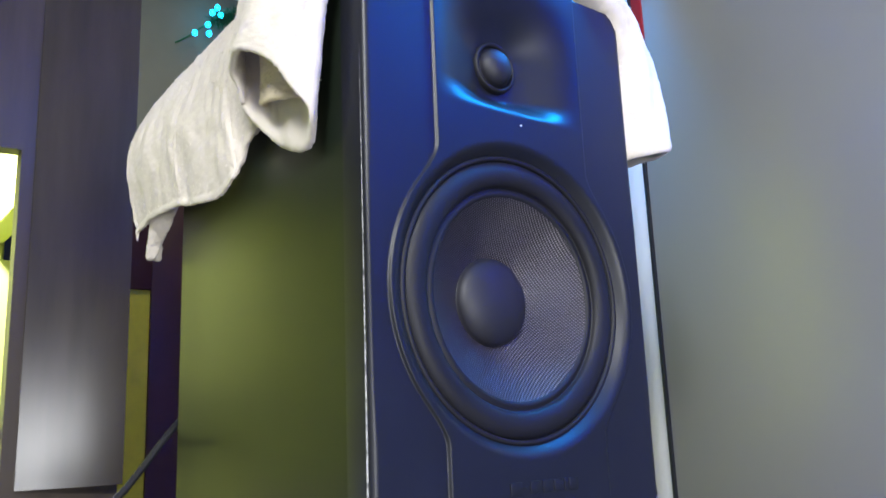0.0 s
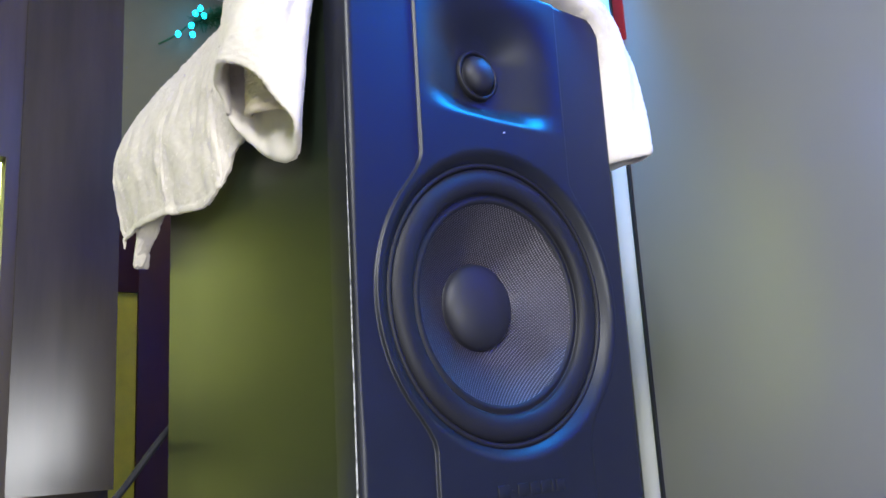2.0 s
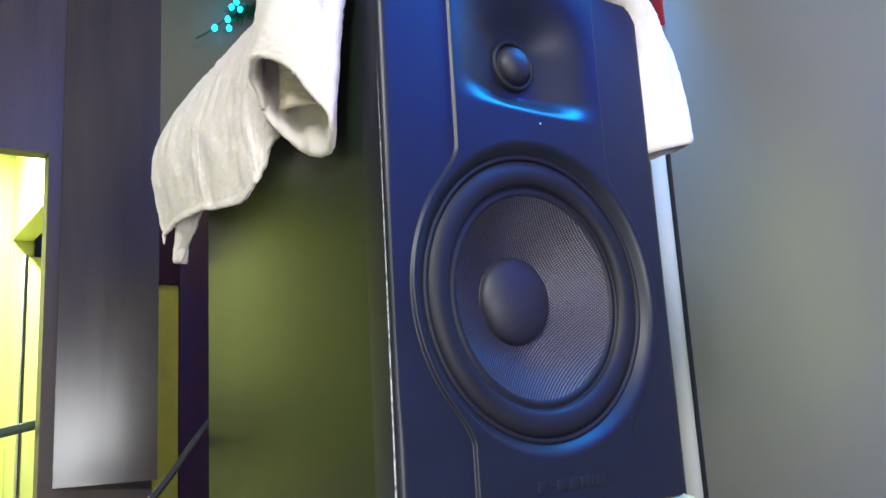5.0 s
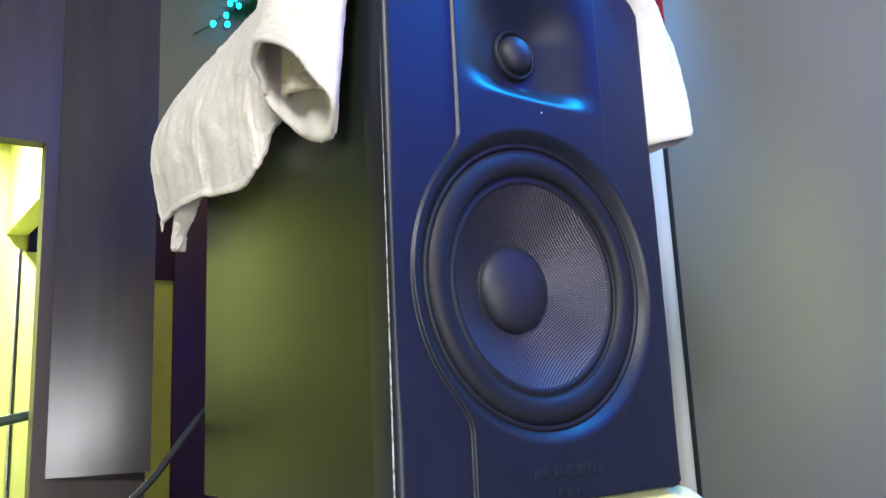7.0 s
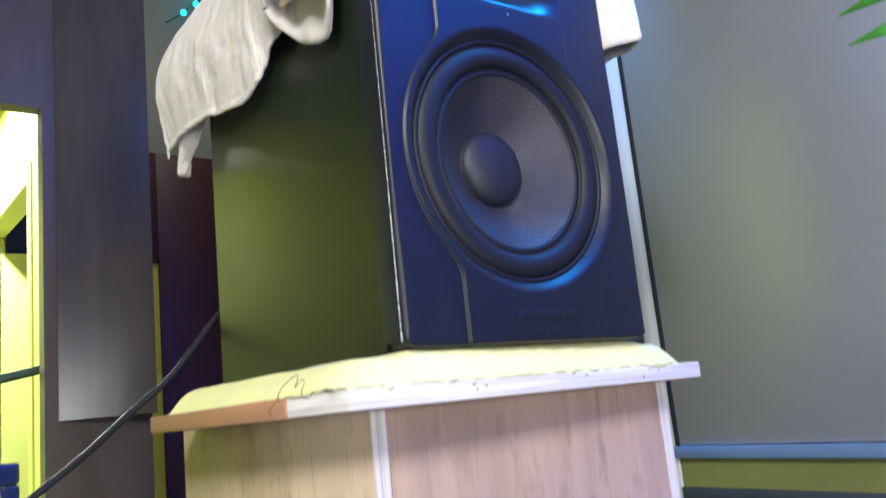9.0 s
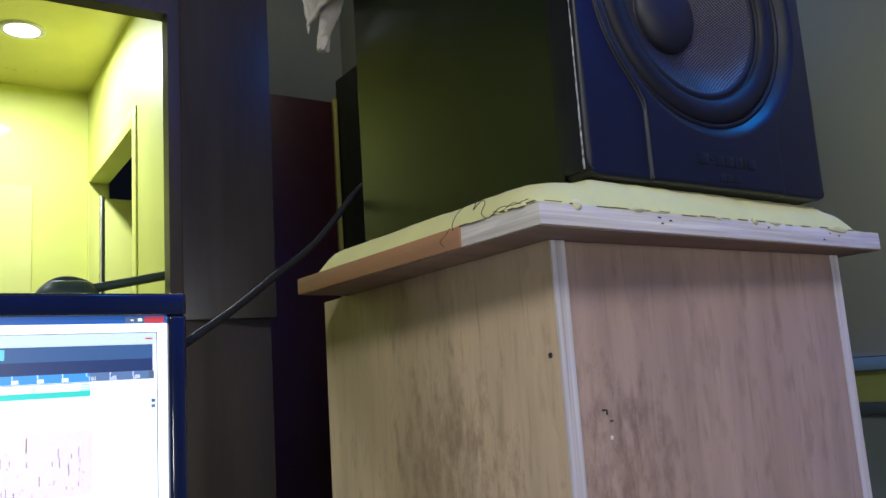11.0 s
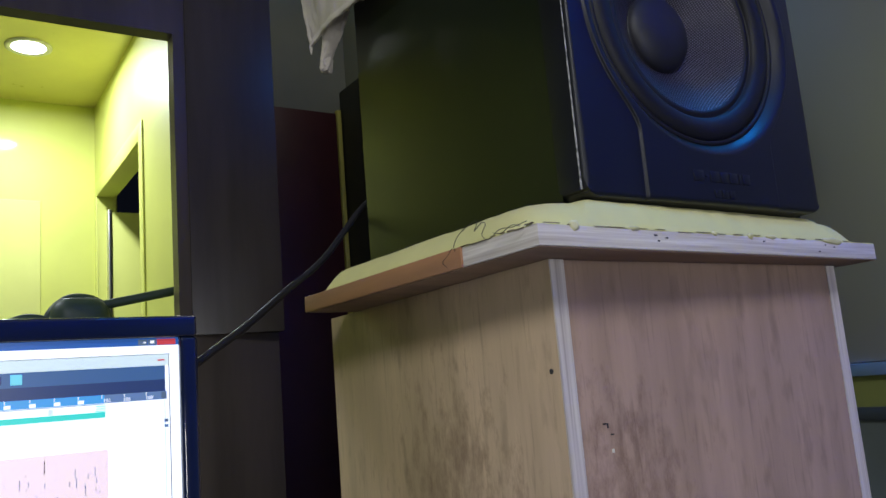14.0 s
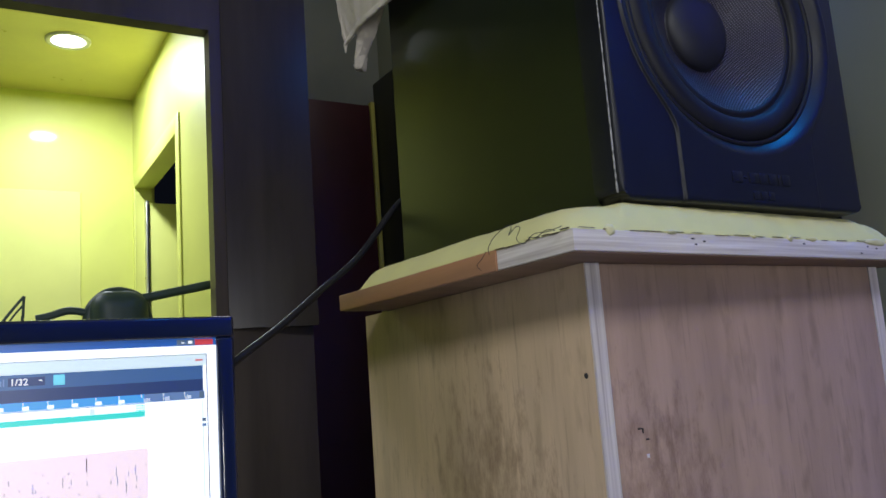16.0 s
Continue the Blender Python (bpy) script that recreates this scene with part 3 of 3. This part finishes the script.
tile(-0.789, -0.3360, 1.1010, 1.1090, "navy_dark", name="tool_bar")
tile(-0.4570, -0.4360, 1.1112, 1.1166, "navy_dark", 2)
tile(-0.4310, -0.4245, 1.1108, 1.1172, "cyan", 2, "tool_button")
tile(-0.4394, -0.4376, 1.1140, 1.1146, "white", 3)
for k, (x, w) in enumerate(((-0.4640, 0.0008), (-0.4622, 0.0016), (-0.4598, 0.0008))):
    tile(x, x + w, 1.1115, 1.1160 - 0.0012 * (k == 1), "slate", 3)
tile(-0.789, -0.3755, 1.0955, 1.1010, "sky", name="time_ruler")
tile(-0.3755, -0.3352, 1.0955, 1.1010, "slate", name="time_ruler")
tile(-0.3388, -0.3355, 1.0960, 1.1005, "grey", 2)
for k in range(28):
    x = -0.3345 - 0.01425 * (k + 1)
    tile(x - 0.0002, x + 0.0002, 1.0988, 1.1008, "white", 2, "ruler_tick")
    if k not in (0, 1, 2):
        tile(x - 0.0003, x + 0.0034, 1.0960, 1.0982, "white", 2, "number_bar")
tile(-0.789, -0.3750, 1.0862, 1.0900, "teal", name="track")
tile(-0.789, -0.3750, 1.0948, 1.0952, "grey")
for k in range(3):
    tile(-0.3810, -0.3750, 1.0902 + 0.0016 * k, 1.0908 + 0.0016 * k, "teal", 2)
tile(-0.4095, -0.4065, 1.0902, 1.0940, "pale", 1)
tile(-0.789, -0.3735, 1.0250, 1.0655, "pink", name="audio_clip")
for k in range(120):
    x = -0.3742 - 0.10 * random.random() ** 0.8 - (0.3 * random.random() if k > 80 else 0)
    z = 1.0575 - 0.0295 * random.random() ** 0.6
    tile(x, x + 0.0004, z - random.choice((0.001, 0.0018, 0.003, 0.006)), z, random.choice(("grey", "slate", "slate")), 2, "waveform_spike")
tile(-0.4118, -0.4113, 1.0540, 1.0625, "black", 2, "waveform_spike")
tile(-0.3370, -0.3362, 0.885, 1.0950, "pale")
tile(-0.3372, -0.3345, 1.0800, 1.0822, "grey", 2)
tile(-0.3372, -0.3345, 1.0765, 1.0785, "slate", 2)


def writing(text, x, z, size, material, y, parent):
    curve = bpy.data.curves.new("writing", "FONT")
    curve.body, curve.size, curve.extrude = text, size, 0.00005
    ob = bpy.data.objects.new("writing", curve)
    scene.collection.objects.link(ob)
    me = bpy.data.meshes.new_from_object(ob.evaluated_get(bpy.context.evaluated_depsgraph_get()))
    bpy.data.objects.remove(ob)
    me.materials.clear()
    me.materials.append(material)
    made = new("number", me)
    made.parent = parent
    made.matrix_basis = pose(x, y, z, 90, 0, 0)
    return made


writing("1/32", -0.4560, 1.1118, 0.0058, INK["white"], -0.0006, display)
for text, x in (("101", -0.3765), ("105", -0.3640), ("109", -0.3495)):
    writing(text, x, 1.0960, 0.0034, INK["white"], -0.0006, display)

desk = thing("desk", "dark plain desk carrying the monitor", "desk", (0, 0, 0))
part("top", slab(-1.3, -0.25, 0.0, 0.60, 0.72, 0.75, 0.003), DARK_PANEL, desk)
for x in (-1.27, -0.28):
    for y in (0.03, 0.57):
        part("leg", slab(x - 0.02, x + 0.02, y - 0.02, y + 0.02, 0, 0.72, 0.002), DARK_PANEL, desk)

# ---- grey panel beside the loudspeaker ----
panel = thing("partition_panel", "smooth grey partition panel with white edge trim", "partition", (0.487, 0.262, 0), -6)
part("sheet", slab(0.004, 0.03, -0.5, -0.004, 1.078, 2.6, 0.001), GREY_PANEL, panel)
part("gasket", slab(0.0, 0.006, -0.0045, 0.0, 1.07, 2.6), GASKET, panel)
# Reflected red glow put in as a coloured strip
part("red_glow_strip", slab(0.0015, 0.0045, -0.022, -0.0046, 1.765, 2.3, 0.0005), RED_GLOW, panel, "narrow strip coloured as a red glow")
part("edge_trim", slab(0.002, 0.03, 0.0, 0.03, 0.9, 2.6, 0.001), WHITE_TRIM, panel)
part("rail", slab(-0.006, 0.03, -0.5, -0.002, 1.062, 1.077, 0.001), RAIL, panel)
part("band", slab(0.003, 0.03, -0.5, -0.002, 1.025, 1.062), OLIVE, panel)
part("dark_rail", slab(-0.002, 0.03, -0.5, -0.002, 1.010, 1.025, 0.001), DARK_RAIL, panel)
part("lower_sheet", slab(0.004, 0.03, -0.5, -0.002, 0.0, 1.010), SLATE, panel)

# ---- maroon door ----
door = thing("door_passage", "closed maroon door with a tall yellow pane", "door", (0, 1.995, 0), kind="structure")
part("leaf", slab(0.405, 0.66, -0.03, 0, 0, 2.012, 0.002), MAROON, door)
part("top_rail", slab(0.302, 0.405, -0.03, 0, 1.667, 2.012, 0.002), MAROON, door)
part("pane", slab(0.302, 0.405, -0.02, 0, 0.3, 1.667), mat("yellow_pane", (0.85, 0.74, 0.04), 0.3), door)
part("frame", slab(0.670, 0.684, -0.02, 0, 0, 2.03, 0.001), mat("yellow_frame_paint", (0.55, 0.49, 0.09), 0.4), door)

# ---- towel, cable ----
TERRY = mat("white_terry", (0.72, 0.655, 0.57), 0.95, vary=0.05, scale=40, grain=0.22, grain_scale=900, sheen=0.3)
CABLE = mat("black_cable", (0.012, 0.012, 0.016), 0.5)
cable = thing("power_cable", "black cable hanging from the loudspeaker to the monitor", "cable")
part("cord", tube([(-0.05, 0.315, 1.30), (-0.09, 0.34, 1.285), (-0.115, 0.335, 1.267), (-0.165, 0.315, 1.215), (-0.21, 0.30, 1.182), (-0.255, 0.278, 1.15), (-0.30, 0.256, 1.122), (-0.34, 0.25, 1.09), (-0.36, 0.25, 1.0)], 0.0031), CABLE, cable)

# ---- towel over the loudspeaker ----
def fuzz(p, amount=0.0009):
    n = noise.noise(p * 420) + 0.6 * noise.noise(p * 900)
    m = noise.noise(p * 60)
    d = Vector((noise.noise(p * 500 + Vector((9, 0, 0))), noise.noise(p * 500 + Vector((0, 9, 0))), n))
    return p + d * amount + Vector((m, m, 0)) * amount


PILE = []


def sheet(shape, nu, nv, thick=0.004):
    """A cloth over a grid of u, v; a second layer behind gives it its thickness."""
    bm = bmesh.new()
    spots = {(i, k): shape(i / nu, k / nv) for i in range(nu + 1) for k in range(nv + 1)}
    layers = []
    for side in (1, -1):
        made = {}
        for (i, k), p in spots.items():
            a = spots[min(i + 1, nu), k] - spots[max(i - 1, 0), k]
            b = spots[i, min(k + 1, nv)] - spots[i, max(k - 1, 0)]
            n = a.cross(b).normalized()
            rim = min(1, min(i, nu - i, k, nv - k) / 2)
            made[i, k] = bm.verts.new(fuzz(p + n * side * thick * (0.25 + 0.25 * rim)))
            if random.random() < 0.06:
                PILE.append((made[i, k].co.copy(), n * side))
        layers.append(made)
        for i in range(nu):
            for k in range(nv):
                q = [made[i, k], made[i + 1, k], made[i + 1, k + 1], made[i, k + 1]]
                bm.faces.new(q if side > 0 else q[::-1])
    edge = [(i, 0) for i in range(nu)] + [(nu, k) for k in range(nv)] + [(i, nv) for i in range(nu, 0, -1)] + [(0, k) for k in range(nv, 0, -1)]
    for a, b in zip(edge, edge[1:] + edge[:1]):
        bm.faces.new((layers[0][a], layers[1][a], layers[1][b], layers[0][b]))
    return bm


def between(points, v):
    """Smooth value at v from a few (place, value) pairs."""
    for (a, p), (b, q) in zip(points, points[1:]):
        if v <= b:
            s = min(1, max(0, (v - a) / (b - a)))
            return p + (q - p) * s * s * (3 - 2 * s)
    return points[-1][1]


towel = thing("towel", "cream white terry towel draped over the loudspeaker's top", "towel")


def flap(u, v):
    """The wide flap over the side towards the back: folded over the top edge, hanging in soft folds."""
    y_top, y_low = 0.065 + 0.25 * u, between(((0, 0.115), (0.25, 0.165), (0.6, 0.258), (1, 0.366)), u)
    low = between(((0, 1.500), (0.10, 1.476), (0.25, 1.450), (0.4, 1.442), (0.6, 1.449), (0.85, 1.452), (0.95, 1.448), (1, 1.440)), u)
    top = 1.600 - 0.012 * u
    if v < 0.25:
        s = v / 0.25
        x, z, y = -0.07 - 0.062 * math.sin(s * math.pi / 2), top + 0.004 * math.cos(s * math.pi), y_top
        return Vector((x, y, z - 0.008 * s * s))
    s = (v - 0.25) / 0.75
    y = y_top + (y_low - y_top) * s ** 0.9
    z = top - 0.012 + (low - top + 0.012) * s
    belly = 0.022 * math.sin(math.pi * min(1, s * 1.05)) * (0.5 + 0.5 * u)
    fold = 0.0022 * math.sin(u * 9 + 2.2 * s) * s + 0.0010 * math.sin(u * 38 + s * 4 + 3 * noise.noise(Vector((u * 4, s * 2, 5)))) * s + 0.005 * noise.noise(Vector((u * 5, s * 2.2, 2))) * s + 0.0013 * noise.noise(Vector((u * 30, s * 7, 4)))
    hook = 0.016 * max(0, 1 - u / 0.16) ** 2 * s
    x = -0.133 - belly - fold - 0.012 * s * u + hook
    return Vector((x, y, z))


part("flap", sheet(flap, 170, 110), TERRY, towel, "wide hanging flap", smooth=True)


def tail(u, v):
    """The twisted corner that hangs below the flap and ends in a knot of fringe."""
    width = between(((0, 0.080), (0.35, 0.066), (0.6, 0.040), (0.86, 0.011), (1, 0.006)), v)
    y = 0.322 + 0.043 * v + (u - 0.5) * width
    z = 1.495 - 0.072 * v
    return Vector((-0.134 + 0.006 * math.sin(u * 7 + v * 3) + 0.006 * v, y, z))


part("tail", sheet(tail, 44, 60), TERRY, towel, "twisted corner with fringe", smooth=True)

# Same cream terry, with the shade inside the roll mixed into its colour
SHADED_TERRY = mat("shade_toned_terry", (0.72, 0.62, 0.46), 0.95, vary=0.08, scale=30, grain=0.5, grain_scale=1100)


def roll(path, size, cut, steps, sides, thick, label, cloth=TERRY):
    """A rolled length of towel along a path; size gives its half-axes, cut lowers the hem round the open end."""
    line = glide(path, steps)

    def shape(u, v):
        f = v * (len(line) - 1)
        i = min(int(f), len(line) - 2)
        c = line[i].lerp(line[i + 1], f - i)
        d = (line[min(i + 2, len(line) - 1)] - line[max(i - 1, 0)]).normalized()
        side = Vector((0, 1, 0))
        out = side.cross(d).normalized()
        w = 2 * math.pi * u
        ra, rb = size(v)
        wob = 1 + 0.06 * math.sin(3 * w + 5 * v) + 0.04 * math.sin(7 * w + 11 * v)
        p = c + side * math.cos(w) * ra * wob + out * math.sin(w) * rb * wob
        p.z += cut(w) * max(0, 1 - v / 0.22) ** 1.5
        return p

    return part("roll", sheet(shape, sides, 120, thick), cloth, towel, label, smooth=True)


roll([(-0.153, 0.071, 1.490), (-0.152, 0.063, 1.53), (-0.147, 0.054, 1.572), (-0.118, 0.047, 1.604), (-0.06, 0.045, 1.612), (0.0, 0.045, 1.612)],
     lambda v: (0.041 + 0.009 * min(1, v * 2.5), 0.021 - 0.005 * v), lambda w: 0.016 - 0.064 * (0.5 + 0.5 * math.sin(w - 0.35)) ** 1.1, 10, 110, 0.005, "rolled fold with an open end")
roll([(-0.141, 0.074, 1.478), (-0.144, 0.066, 1.51), (-0.146, 0.058, 1.55), (-0.13, 0.05, 1.585)],
     lambda v: (0.028 - 0.004 * v, 0.009 + 0.002 * v), lambda w: 0.006 * math.cos(w), 10, 80, 0.004, "inner fold, its shade put in as beige", SHADED_TERRY)
roll([(0.153, 0.03, 1.470), (0.1525, 0.03, 1.52), (0.146, 0.03, 1.562), (0.118, 0.03, 1.597), (0.06, 0.04, 1.608), (0.0, 0.045, 1.610)],
     lambda v: (0.040 - 0.006 * v, 0.026 - 0.013 * min(1, v * 1.4)), lambda w: 0.006 * math.sin(w), 10, 90, 0.006, "rolled end at the other side")

# loose loops of the pile, which soften the towel's outline
verts, faces = [], []
for p, n in PILE:
    lean = (n + 0.7 * Vector((random.uniform(-1, 1), random.uniform(-1, 1), random.uniform(-1.2, 0.6)))).normalized()
    wide = lean.cross(Vector((random.random(), random.random(), random.random() + 0.1))).normalized() * 0.00032
    tip = p + lean * random.uniform(0.0006, 0.0018)
    verts += [p - wide, p + wide, tip]
    faces.append((len(verts) - 3, len(verts) - 2, len(verts) - 1))
me = bpy.data.meshes.new("fuzz")
me.from_pydata(verts, [], faces)
me.materials.append(TERRY)
pile = new("fuzz", me)
pile.parent = towel
tagged(pile, "soft loose terry loops", kind="stuff")

# ---- booth fittings seen through the window ----
LED_WHITE = mat("lamp_diffuser", (0.95, 0.97, 1.0), 0.4, emit=16, vary=0.01)
# Only the first fitting is known; the other is added with its fill lamp
for x, y, z in ((-0.137, 3.127, 2.6), (-1.2, 1.7, 2.6)):
    lamp = thing("downlight", "round white recessed ceiling lamp, switched on", "ceiling lamp", (x, y, z), group="booth downlights")
    ring = lathe([(0.088, 0.0), (0.088, 0.006), (0.078, 0.010), (0.066, 0.006)], 40)
    part("trim_ring", ring, WHITE_TRIM, lamp, smooth=True).matrix_basis = pose(0, 0, 0, -90, 0, 0)
    part("diffuser", lathe([(0.068, 0.004), (0.05, 0.007), (0, 0.008)], 40), LED_WHITE, lamp, "glowing diffuser", smooth=True).matrix_basis = pose(0, 0, 0, -90, 0, 0)
booth_door = thing("door_booth", "yellow booth door standing open with a metal edge", "door", (0.0, 0.0, 0), kind="structure")
part("leaf", slab(0.275, 0.93, 3.665, 3.70, 0.01, 2.05, 0.002), YELLOW, booth_door)
part("edge_bar", slab(0.258, 0.272, 3.655, 3.70, 0.01, 2.06, 0.002), mat("brushed_aluminium", (0.55, 0.55, 0.54), 0.3, 1.0), booth_door)
part("latch_bar", slab(0.263, 0.268, 3.650, 3.655, 1.0, 2.04), GASKET, booth_door)
for y0, y1, z0, z1 in ((2.74, 2.80, 0, 2.20), (3.70, 3.745, 0, 2.20), (2.80, 3.70, 2.13, 2.20)):
    part("frame", slab(0.213, 0.2195, y0, y1, z0, z1, 0.002), YELLOW, booth_door)

BOOM = mat("dark_green_black_metal", (0.03, 0.055, 0.042), 0.5, vary=0.2)
stand_mic = thing("microphone_stand", "dark metal boom stand in the booth", "microphone stand")
part("boom", tube([(-0.235, 1.0, 1.262), (-0.16, 1.0, 1.277), (-0.092, 1.0, 1.291)], 0.0075, 12), BOOM, stand_mic)
part("pole", tube([(-0.092, 1.0, 0.03), (-0.092, 1.0, 0.7), (-0.092, 1.0, 1.296)], 0.009, 12), BOOM, stand_mic)
for a in (90, 210, 330):
    part("leg", tube([(-0.092, 1.0, 0.10), (-0.092 + 0.03 * math.cos(radians(a)), 1.0 + 0.03 * math.sin(radians(a)), 0.05), (-0.092 + 0.07 * math.cos(radians(a)), 1.0 + 0.07 * math.sin(radians(a)), 0.008)], 0.006), BOOM, stand_mic)
phones = thing("headphones", "dark padded headphones hung on the boom", "headphones")
part("headband", tube([(-0.318, 1.0, 1.215), (-0.312, 1.0, 1.246), (-0.290, 1.0, 1.268), (-0.262, 1.0, 1.270), (-0.238, 1.0, 1.256), (-0.226, 1.0, 1.215)], 0.0095, 12), BOOM, phones)
for x in (-0.322, -0.222):
    part("ear_cup", slab(x - 0.014, x + 0.014, 0.965, 1.035, 1.15, 1.222, 0.012, 4), BOOM, phones)
part("cushion_pad", slab(-0.316, -0.228, 0.965, 1.035, 1.16, 1.274, 0.030, 5), BOOM, phones, smooth=True)
part("yoke", tube([(-0.318, 1.0, 1.240), (-0.345, 1.0, 1.244), (-0.372, 1.0, 1.236), (-0.39, 1.0, 1.232)], 0.006), BOOM, phones)
rack = thing("music_stand", "thin dark wire music stand in the booth", "music stand")
part("wire", tube([(-0.437, 1.0, 1.225), (-0.42, 1.0, 1.249), (-0.406, 1.0, 1.267)], 0.0022, 8), BOOM, rack)
part("wire", tube([(-0.406, 1.0, 1.267), (-0.407, 1.0, 1.24), (-0.409, 1.0, 1.1), (-0.41, 1.0, 0.0)], 0.0022, 8), BOOM, rack)
part("wire", tube([(-0.428, 1.0, 1.225), (-0.418, 1.0, 1.240), (-0.407, 1.0, 1.254)], 0.0016, 8), BOOM, rack)

# ---- fairy lights with tinsel near the passage ceiling ----
CYAN = mat("cyan_led", (0.02, 0.50, 0.95), 0.3, emit=7, vary=0.01)
TINSEL = mat("green_tinsel", (0.03, 0.14, 0.06), 0.35, vary=0.4, scale=80, metal=0.3)
garland = thing("fairy_light_garland", "green tinsel garland with glowing cyan fairy lights", "garland")
part("wire", tube([(0.45, 1.955, 2.45), (0.50, 1.95, 2.49), (0.56, 1.95, 2.55), (0.64, 1.95, 2.595), (0.70, 1.9, 2.62)], 0.003), TINSEL, garland)
for x, z in ((0.561, 2.578), (0.548, 2.532), (0.505, 2.492), (0.552, 2.502), (0.590, 2.577), (0.578, 2.60)):
    bm = bmesh.new()
    bmesh.ops.create_uvsphere(bm, u_segments=14, v_segments=10, radius=0.0085)
    for v in bm.verts:
        v.co = Vector((x + v.co.x, 1.94 + v.co.y, z + v.co.z * 1.25))
    part("bulb", bm, CYAN, garland, "glowing cyan bulb", smooth=True)
bm = bmesh.new()
for k in range(900):
    s = random.random()
    c = Vector((0.575 + 0.13 * s, 1.95 - 0.03 * s, 2.555 + 0.065 * s))
    d = Vector((random.gauss(0, 1), random.gauss(0, 1), random.gauss(0, 1))).normalized() * random.uniform(0.02, 0.045)
    w = d.cross(Vector((random.random(), random.random(), 1))).normalized() * 0.0011
    q = [bm.verts.new(p) for p in (c - w, c + w, c + d + w * 0.3, c + d - w * 0.3)]
    bm.faces.new(q)
tagged(part("tinsel", bm, TINSEL, garland, "fine green tinsel needles", smooth=False), kind="stuff")

# ---- leafy sprig in front of the grey panel ----
LEAF = mat("bright_green_leaf", (0.12, 0.48, 0.05), 0.45, vary=0.3, scale=60)
sprig = thing("hanging_plant", "trailing green plant beside the grey panel", "plant")
part("stem", tube([(0.18, -0.42, 2.67), (0.17, -0.40, 2.0), (0.165, -0.385, 1.6), (0.16, -0.38, 1.36)], 0.0022, 8), LEAF, sprig)
for x, y, z, dx, dy, dz in ((0.162, -0.382, 1.385, -0.132, 0.137, -0.033), (0.163, -0.384, 1.42, -0.112, 0.150, -0.040), (0.164, -0.39, 1.55, 0.05, -0.06, -0.03), (0.167, -0.395, 1.68, -0.02, -0.09, -0.03), (0.169, -0.40, 1.8, 0.03, -0.08, -0.02)):
    bm = bmesh.new()
    d = Vector((dx, dy, dz))
    w = d.cross(Vector((0.9, 0.2, 0.4))).normalized()
    n = w.cross(d).normalized()
    rows = []
    for k in range(9):
        s = k / 8
        width = 0.008 * math.sin(math.pi * min(1, 0.04 + s * 0.95)) ** 0.8 if k < 8 else 0.0004
        c = Vector((x, y, z)) + d * s + Vector((0, 0, -0.012 * s * s))
        rows.append([bm.verts.new(c - w * width + n * width * 0.3), bm.verts.new(c), bm.verts.new(c + w * width + n * width * 0.3)])
    for a, b in zip(rows, rows[1:]):
        bm.faces.new((a[0], a[1], b[1], b[0])), bm.faces.new((a[1], a[2], b[2], b[1]))
    bmesh.ops.solidify(bm, geom=bm.faces[:], thickness=0.0006)
    part("leaf", bm, LEAF, sprig, smooth=True)
